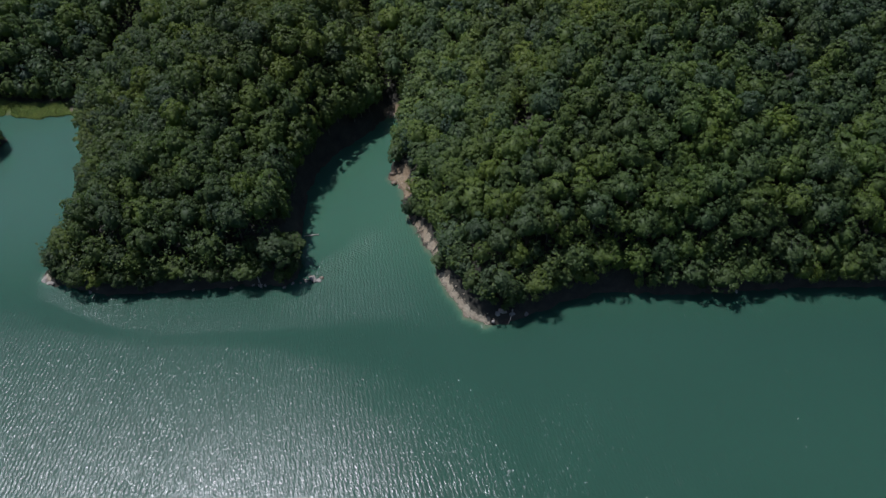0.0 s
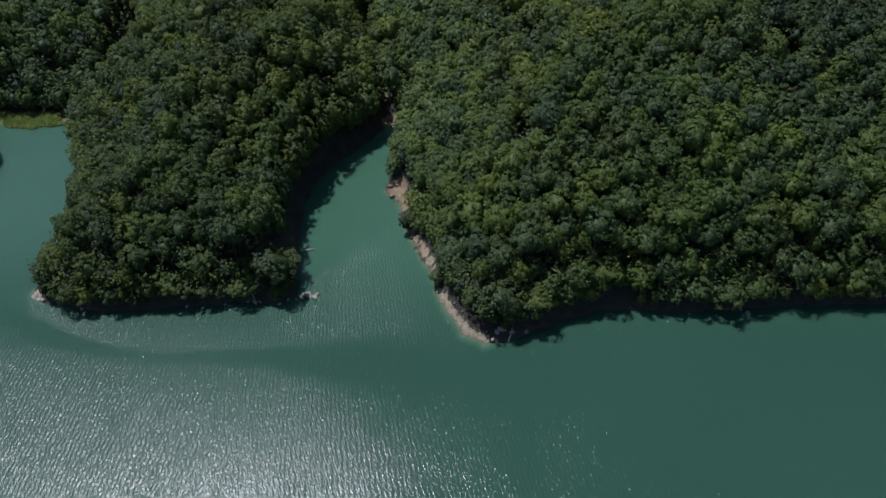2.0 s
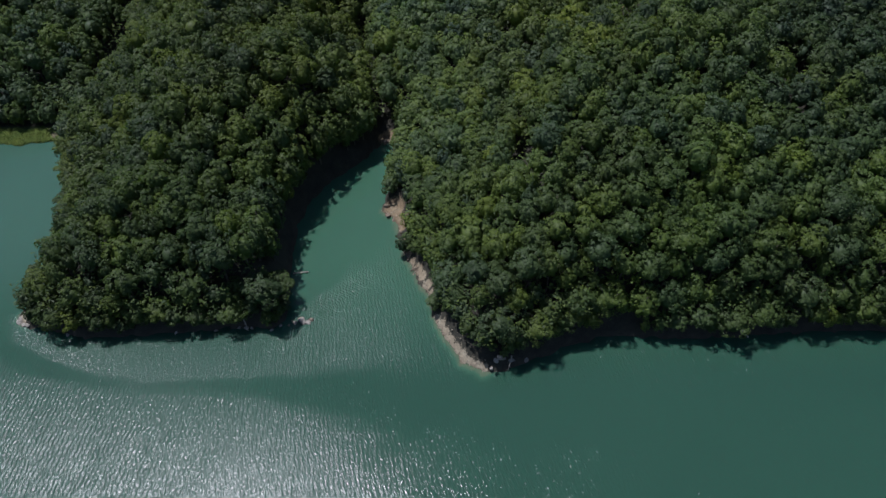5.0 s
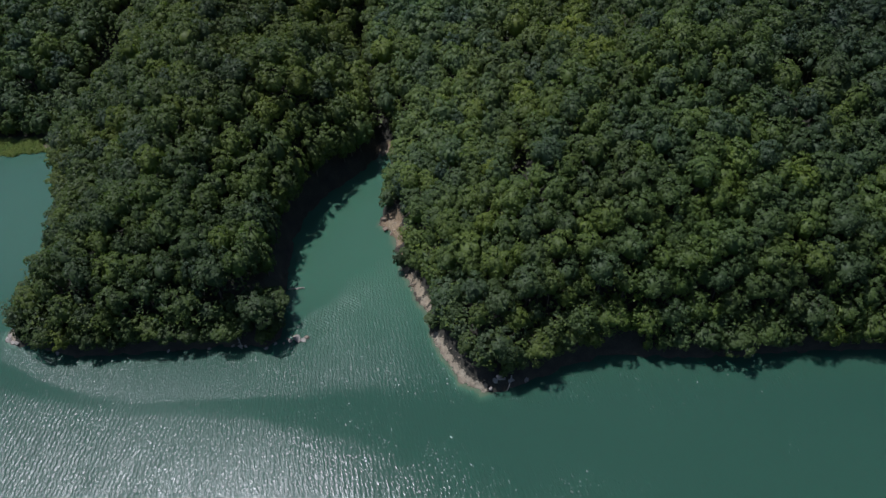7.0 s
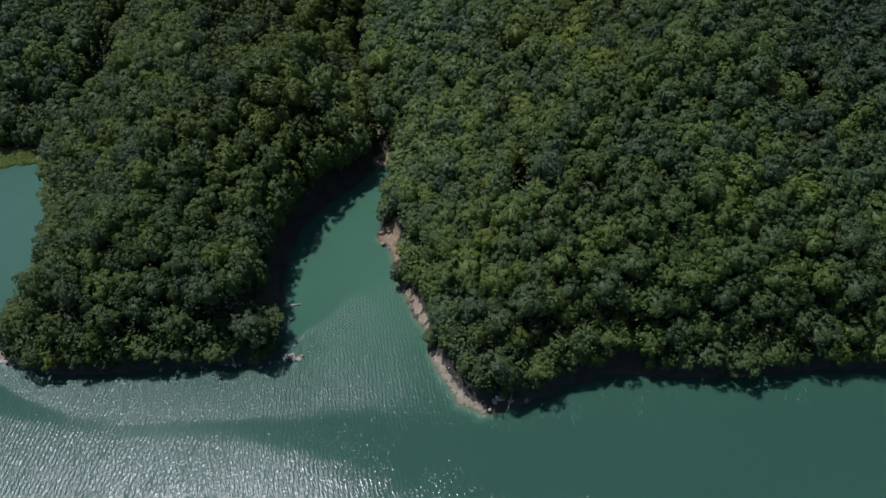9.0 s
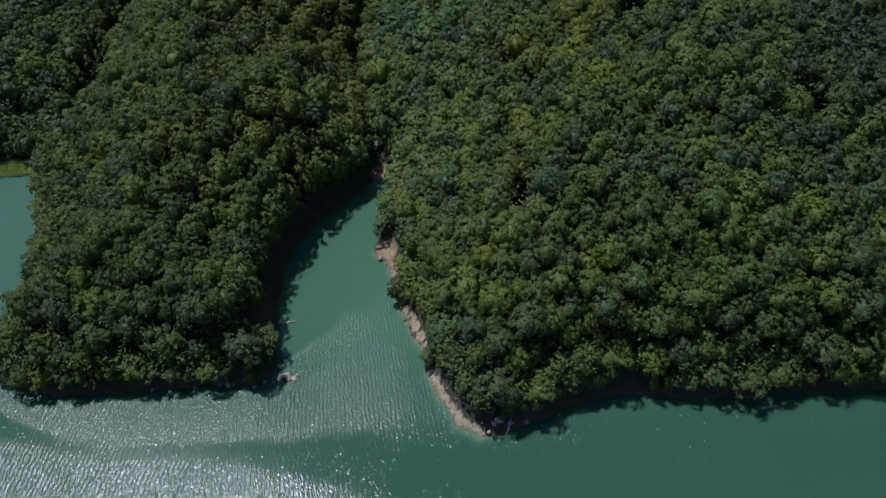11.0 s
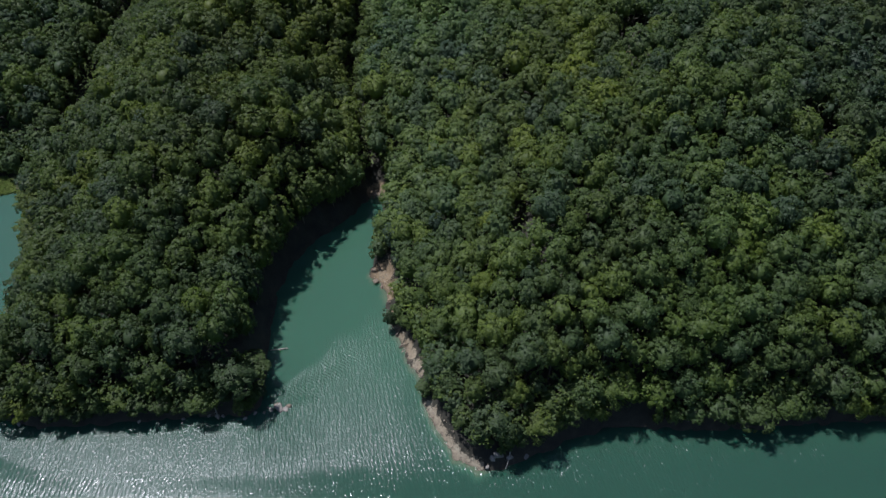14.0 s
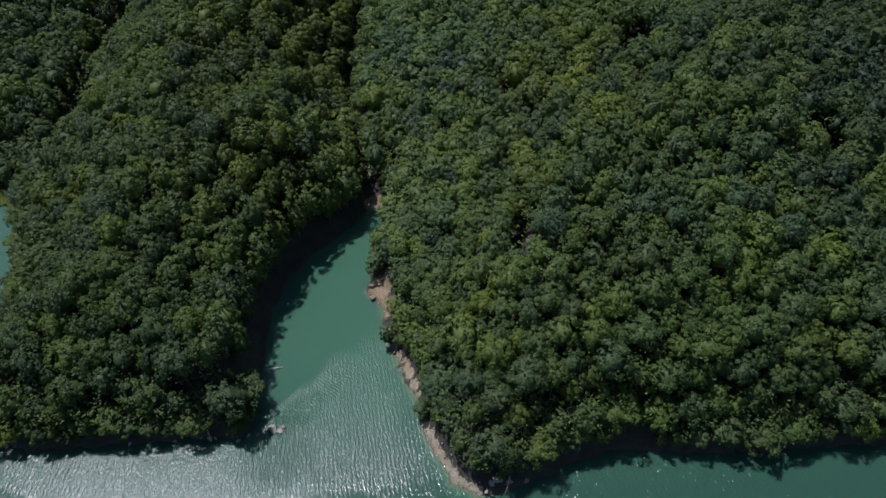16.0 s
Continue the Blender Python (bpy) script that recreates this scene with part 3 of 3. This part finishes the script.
crown_meshes = [leafy("crown", fine(11 + i, *k)) for i, k in enumerate(KINDS)]
edge_meshes = [leafy("crown", fine(31 + i, k[0], k[1] * 0.82, 1.6, k[3] + 8, k[4], k[5], -0.7)) for i, k in enumerate(KINDS)]
trunk_meshes = [mesh_of("trunk", *t, BARK) for t in TRUNKS]
NEAR = 300
WORDS = ["dark blue-green broadleaf tree in the closed lakeside wood", "mid-green broadleaf tree with a billowing crown", "fresh yellow-green broadleaf tree in the lakeside wood"]


def single_tree(p, z):
    x, y, s, kind, turn, tint, d, tall = p
    edge = d < 6.5
    tree = new("tree")
    tree.matrix_basis = Matrix.LocRotScale((x, y, z), Euler((0, 0, turn)), (s, s, tall))
    tagged(tree, "broadleaf tree with low leafy boughs over the lake shore" if edge else WORDS[kind % 3], "tree", "trees of the lakeside wood")
    for name, me in (("trunk", trunk_meshes[kind]), ("crown", (edge_meshes if edge else crown_meshes)[kind])):
        new(name, me).parent = tree


def woodland(name, rows, label):
    """All the further trees, as one leafy mass of real crowns."""
    verts, quads, tints, shades, tv, tq = [], [], [], [], [], []
    n = m = 0
    for (x, y, s, kind, turn, tint, d, tall), z in rows:
        c, q, shade = EDGE_CROWNS[kind] if d < 6.5 else SAPLINGS[kind] if s < 0.5 else CROWNS[kind]
        turned = np.array([[math.cos(turn), -math.sin(turn), 0], [math.sin(turn), math.cos(turn), 0], [0, 0, 1]])
        grow = np.array((s, s, tall))
        verts.append((c * grow) @ turned.T + (x, y, z))
        quads.append(q + n)
        shades.append(shade @ turned.T)
        tints.append(np.full(len(c), tint))
        n += len(c)
        c, q = BOLES[kind]
        tv.append((c * grow) @ turned.T + (x, y, z))
        tq.append(q + m)
        m += len(c)
    ob = new(name, mesh_of(name, np.vstack(verts), np.vstack(quads), LEAF_WOOD, {"tint": np.concatenate(tints)}, np.vstack(shades)))
    tagged(ob, label, "forest", kind="stuff")
    new("trunks", mesh_of("trunks", np.vstack(tv), np.vstack(tq), BARK)).parent = ob


def understory():
    """Hazel and saplings under the trees: sprays of leaves at several heights over the forest floor."""
    r = np.random.RandomState(17)
    n = 170000
    x, y = r.uniform(-170, 170, n), r.uniform(100, 292, n)
    keep = planted(x, y) & (inland(x, y) > 1.0) & (bareness(x, y) < 0.1) & (marsh(x, y) < 0.4)
    keep &= ~((np.abs(x + 141) < 18) & (y < 199) & (y > 184)) & ~(cove_bank(x, y) & (inland(x, y) < 6)) & (from_line(x, y, GULLIES[1])[0] > 3.5)
    for gx, gy, gr in GAPS:
        keep &= np.hypot(x - gx, y - gy) > gr
    x, y = x[keep], y[keep]
    n = len(x)
    top = 7.3 + 1.8 * waves(x, y, 5, 41) + 1.2 * waves(x, y, 2.2, 42)
    at = np.stack([x, y, height(x, y) + np.maximum(top, 0.5) * r.uniform(0.75, 1.05, n)], -1)
    a, s = r.uniform(0, 6.283, n), r.uniform(0.3, 0.6, n)[:, None]
    ahead = np.stack([np.cos(a), np.sin(a), r.normal(0, 0.4, n)], -1) * s
    side = np.stack([-np.sin(a), np.cos(a), r.normal(0, 0.4, n)], -1) * s * 0.6
    verts = np.stack([at - ahead - side, at - ahead + side, at + ahead], 1).reshape(-1, 3)
    tint = np.repeat(np.clip(0.45 + 0.3 * waves(x, y, 6, 43), 0, 1), 3)
    ob = new("understory", mesh_of("understory", verts, np.arange(len(verts)).reshape(-1, 3), LEAF_WOOD, {"tint": tint}))
    tagged(ob, "leafy green undergrowth filling gaps beneath the trees", "undergrowth", kind="stuff")


def far_woods():
    """The wood beyond the part that is built tree by tree: plain rounded crowns."""
    r = np.random.RandomState(23)
    x, y = r.uniform(-300, 300, 3400), r.uniform(110, 380, 3400)
    keep = ~planted(x, y) & (inland(x, y) > 5) & (marsh(x, y) < 0.2)
    x, y = x[keep], y[keep]
    z = height(x, y)
    bv, bq = ball(1.0, 2)
    tri = np.vstack([bq[:, :3], bq[:, [0, 2, 3]]])
    size = r.uniform(3.4, 5.2, len(x))
    lumps = 1 + 0.16 * r.normal(size=(len(x), len(bv), 1))
    verts = bv[None] * lumps * np.stack([size, size, size * 0.8], -1)[:, None] + np.stack([x, y, z + 8.0], -1)[:, None]
    faces = tri[None] + (np.arange(len(x)) * len(bv))[:, None, None]
    tint = np.repeat(np.clip(r.normal(0.4, 0.2, len(x)), 0, 1), len(bv))
    ob = new("distant_wood", mesh_of("distant_wood", verts.reshape(-1, 3), faces.reshape(-1, 3), LEAF_WOOD, {"tint": tint}))
    tagged(ob, "more distant broadleaf wood over the hills around", "forest", kind="stuff")


understory()
far_woods()
for p, z in list(zip(WOOD, heights))[:NEAR]:
    single_tree(p, z)
rest = list(zip(WOOD, heights))[NEAR:]
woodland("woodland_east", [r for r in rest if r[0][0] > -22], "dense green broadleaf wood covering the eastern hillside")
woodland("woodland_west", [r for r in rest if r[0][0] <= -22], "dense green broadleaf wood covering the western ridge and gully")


def leaning_tree(x, y, s, tall, lean):
    """A small tree that leans out over the water."""
    tree = new("leaning_tree")
    z = float(height(np.array([x]), np.array([y]))[0])
    tree.matrix_basis = Matrix.LocRotScale((x, y, z), Euler((0, -lean, 0)), (s, s, tall))
    tagged(tree, "small dark green tree leaning out over the cove", "tree", "trees of the lakeside wood")
    v, f, shade = fine(38, 3.2, 11.7, 2.6, 40, 24, 0.32, -0.7)
    new("trunk", trunk_meshes[3]).parent = tree
    new("crown", mesh_of("crown", v, f, LEAF_WOOD, {"tint": np.zeros(len(v))}, shade)).parent = tree


leaning_tree(-9.3, 140.2, 0.52, 0.62, radians(14))


# ---- the shore: shrubs, boulders, dead wood, reeds, gravel ----
SHRUB = leafy("foliage", crown_shape(71, 1.6, 2.4, 0.0, 12, 60, 0.26, -0.6))
STEMS = mesh_of("stem", *joined([limb((0, 0, -0.4), (0.5 * math.cos(a), 0.5 * math.sin(a), 1.3), 0.06, 0.03, 5) for a in (0.3, 2.2, 4.4)]), BARK)


def shrub(x, y, s, label):
    ob = new("shrub")
    z = float(height(np.array([x]), np.array([y]))[0])
    ob.matrix_basis = Matrix.LocRotScale((x, y, max(z, 0.0)), Euler((0, 0, x * 3.1 + y)), (s, s, s))
    tagged(ob, label, "shrub", "shrubs along the bank")
    for name, me in (("stem", STEMS), ("foliage", SHRUB)):
        new(name, me).parent = ob


for x, y, s in ((-8.8, 141.5, 0.9), (-7.0, 139.0, 1.0), (-1.6, 133.0, 1.0), (0.4, 126.5, 1.1), (1.6, 122.0, 1.0), (3.2, 118.0, 1.1), (6.2, 113.6, 1.0),
                (9.0, 109.2, 1.0), (12.4, 106.4, 1.0), (15.6, 105.2, 0.8), (-7.5, 153.5, 1.1), (-8.4, 148.0, 0.8), (-13.4, 190.5, 0.9), (-122.6, 197.5, 1.2)):
    shrub(x, y, s, "low green shrub at the top of the clay bank")


def boulder(x, y, size, mat, label, flat=0.6, seed=0, sink=0.3):
    """A weathered block: a ball cut by a few planes and roughened."""
    r = np.random.RandomState(seed + int(abs(x * 7 + y * 13)))
    v, q = ball(1.0, 6)
    v = v * (1 + 0.22 * np.sin(v @ r.normal(0, 2.2, 3) + x)[:, None] + 0.14 * np.sin(v @ r.normal(0, 4.5, 3) + y)[:, None])
    for _ in range(12):
        n = r.normal(size=3)
        n /= np.linalg.norm(n)
        over = v @ n - r.uniform(0.36, 0.78)
        v = v - np.outer(np.maximum(over, 0), n) * 0.8
    v = v + 0.05 * np.sin(v[:, [1, 2, 0]] * 9 + seed) + 0.03 * np.sin(v[:, [2, 0, 1]] * 21 + x)
    v = v * (size, size * r.uniform(0.65, 0.95), size * flat)
    ob = new("boulder", mesh_of("boulder", v, q, mat))
    z = float(height(np.array([x]), np.array([y]))[0])
    ob.matrix_basis = Matrix.LocRotScale((x, y, max(z, -0.5) + size * flat * (0.5 - sink)), Euler((r.uniform(-0.2, 0.2), r.uniform(-0.2, 0.2), r.uniform(0, 6.3))), (1, 1, 1))
    tagged(ob, label, "rock", "rocks along the shore")


for x, y, s in ((-34.9, 117.5, 1.5), (-36.6, 117.0, 1.1), (-33.5, 117.2, 0.9)):
    boulder(x, y, s, ROCK, "pale grey boulder standing in the shallow water off the point", 0.6, 1, -0.3)
for x, y, s in ((-32.5, 117.9, 1.0), (-35.6, 118.3, 0.8), (-38.0, 116.4, 0.8), (-32.0, 117.0, 0.5), (-37.4, 117.6, 0.6), (-34.2, 116.4, 0.6)):
    boulder(x, y, s, RED_ROCK, "small reddish rock beside the pale boulders off the point", 0.55, 2, -0.3)
for x, y, s in ((-106.6, 117.9, 1.2), (-105.3, 117.0, 1.0), (-107.2, 119.0, 0.8), (-103.8, 116.4, 0.7)):
    boulder(x, y, s, ROCK, "pale flat limestone slab at the foot of the headland", 0.33, 3)
for x, y, s in ((12.4, 102.4, 0.8), (14.8, 104.2, 1.1), (13.4, 103.7, 0.8), (17.3, 104.4, 0.9), (21.0, 105.0, 0.7), (-48.6, 115.4, 1.0), (-47.2, 115.4, 0.7),
                (-50.4, 115.6, 0.7), (-44.0, 114.6, 0.8), (-42.0, 114.8, 0.7), (-40.0, 116.2, 0.9), (-56.0, 114.8, 0.6), (-66.0, 114.2, 0.7), (-93.0, 113.8, 0.7)):
    boulder(x, y, s, ROCK, "grey limestone rock at the water's edge", 0.65, 5)
for x, y, s in ((-14.8, 155.6, 1.3), (-13.2, 153.6, 0.9), (-15.3, 158.8, 1.1), (-6.9, 133.2, 0.7), (-4.6, 130.4, 0.6), (-8.4, 138.0, 0.7), (-16.9, 190.0, 1.2), (-17.6, 188.8, 0.8),
                (-15.9, 187.2, 0.8), (0.9, 114.9, 0.3), (3.8, 109.3, 0.3), (6.7, 105.2, 0.3), (-10.6, 147.6, 0.6), (-125.8, 192.6, 0.8)):
    boulder(x, y, s, RED_ROCK, "pinkish brown rock lying on the clay bank", 0.6, 6)


def log(name, start, end, r0, r1, mat, label, twigs=2):
    """A fallen stem with a few broken limbs."""
    start, end = Vector(start), Vector(end)
    base = new(name)
    base.location = start
    tagged(base, label, "log", "dead wood along the shore")
    run = end - start
    new("trunk", mesh_of("trunk", *limb((0, 0, 0), run, r0, r1, 8, 0.12), mat)).parent = base
    for i in range(twigs):
        k = 0.45 + 0.25 * i
        side = Vector((-run.y, run.x, 0)).normalized() * (1 if i % 2 else -1)
        tip = run * (k + 0.15) + side * run.length * 0.16 + Vector((0, 0, 0.35))
        new("branch", mesh_of("branch", *limb(run * k, tip, r1 * 0.8, r1 * 0.3, 5, 0.04), mat)).parent = base


log("driftwood_log", (-39.4, 133.4, 0.12), (-35.2, 133.9, 0.16), 0.14, 0.20, DEAD_WOOD, "bleached driftwood log reaching out into the cove", 1)
log("fallen_trunk", (75.2, 112.9, 1.6), (76.4, 110.8, 0.9), 0.30, 0.20, DEAD_WOOD, "pale dead trunk fallen from the bank into the lake")
log("fallen_trunk", (-49.4, 117.2, 1.9), (-48.0, 114.6, 0.1), 0.20, 0.10, DEAD_WOOD, "pale dead stem leaning over the rocky bank")
log("driftwood_log", (-7.8, 133.9, 0.35), (-4.6, 135.1, 0.7), 0.16, 0.09, BARK, "dark fallen log lying on the gravel bank")
log("fallen_trunk", (17.5, 105.2, 2.2), (16.4, 102.2, 0.3), 0.16, 0.08, DEAD_WOOD, "pale dead branch hanging from the rocky tip")


def dead_tree(x, y):
    """A bare, bleached tree with broken limbs in the small clearing."""
    z = float(height(np.array([x]), np.array([y]))[0])
    base = new("dead_tree")
    base.location = (x, y, z)
    tagged(base, "bleached dead tree with broken limbs in a small clearing", "tree")
    new("trunk", mesh_of("trunk", *limb((0, 0, -0.5), (0.4, -0.6, 7.5), 0.24, 0.09, 8, 0.2), DEAD_WOOD)).parent = base
    for i in range(7):
        a, h = i * 2.4, 2.6 + 0.65 * i
        foot = (0.05 * h, -0.08 * h, h)
        new("branch", mesh_of("branch", *limb(foot, (foot[0] + 1.7 * math.cos(a), foot[1] + 1.7 * math.sin(a), h + 0.8), 0.09, 0.03, 5, 0.1), DEAD_WOOD)).parent = base


dead_tree(56.3, 210.4)


def reeds():
    """Blades in tufts over the marsh flat."""
    r = np.random.RandomState(9)
    x, y = r.uniform(-166, -121, 26000), r.uniform(187, 201, 26000)
    m, d = marsh(x, y), inland(x, y)
    keep = (m > 0.45) & (d > 0.1) & (waves(x, y, 6, 31) > -0.9) & (bareness(x, y) < 0.3) & (y < 198.5 + waves(x, y, 9, 33))
    x, y = x[keep], y[keep]
    z = height(x, y)
    a, tall, wide = r.uniform(0, 6.3, len(x)), r.uniform(0.4, 1.1, len(x)), r.uniform(0.06, 0.16, len(x))
    foot = np.stack([x, y, z - 0.05], -1)
    side = np.stack([np.cos(a), np.sin(a), 0 * a], -1) * wide[:, None]
    tip = foot + np.stack([np.sin(a) * 0.6, -np.cos(a) * 0.6, tall * 0.8], -1)
    verts = np.stack([foot - side, foot + side, tip], 1).reshape(-1, 3)
    ob = new("marsh_grass", mesh_of("marsh_grass", verts, np.arange(len(verts)).reshape(-1, 3), REED))
    tagged(ob, "yellow-green marsh grass on the flat at the bay head", "grass", kind="stuff")


def gravel():
    """Loose stones over the bare banks."""
    r = np.random.RandomState(12)
    v, q = ball(1.0, 1)
    verts, quads, n = [], [], 0
    for px, py, rad in BARE:
        for _ in range(int(40 * rad)):
            x, y = px + r.normal(0, rad * 0.55), py + r.normal(0, rad * 0.55)
            if float(inland(np.array([x]), np.array([y]))[0]) < -0.4:
                continue
            s = 0.06 + 0.22 * r.rand() ** 3
            z = float(height(np.array([x]), np.array([y]))[0])
            verts.append(v * (s, s * r.uniform(0.6, 1), s * 0.6) * (1 + 0.25 * r.normal(size=(len(v), 1))) + (x, y, z + s * 0.15))
            quads.append(q + n)
            n += len(v)
    ob = new("gravel", mesh_of("gravel", np.vstack(verts), np.vstack(quads), PEBBLE))
    tagged(ob, "loose pale stones scattered over the clay banks", "gravel", kind="stuff")


reeds()
gravel()
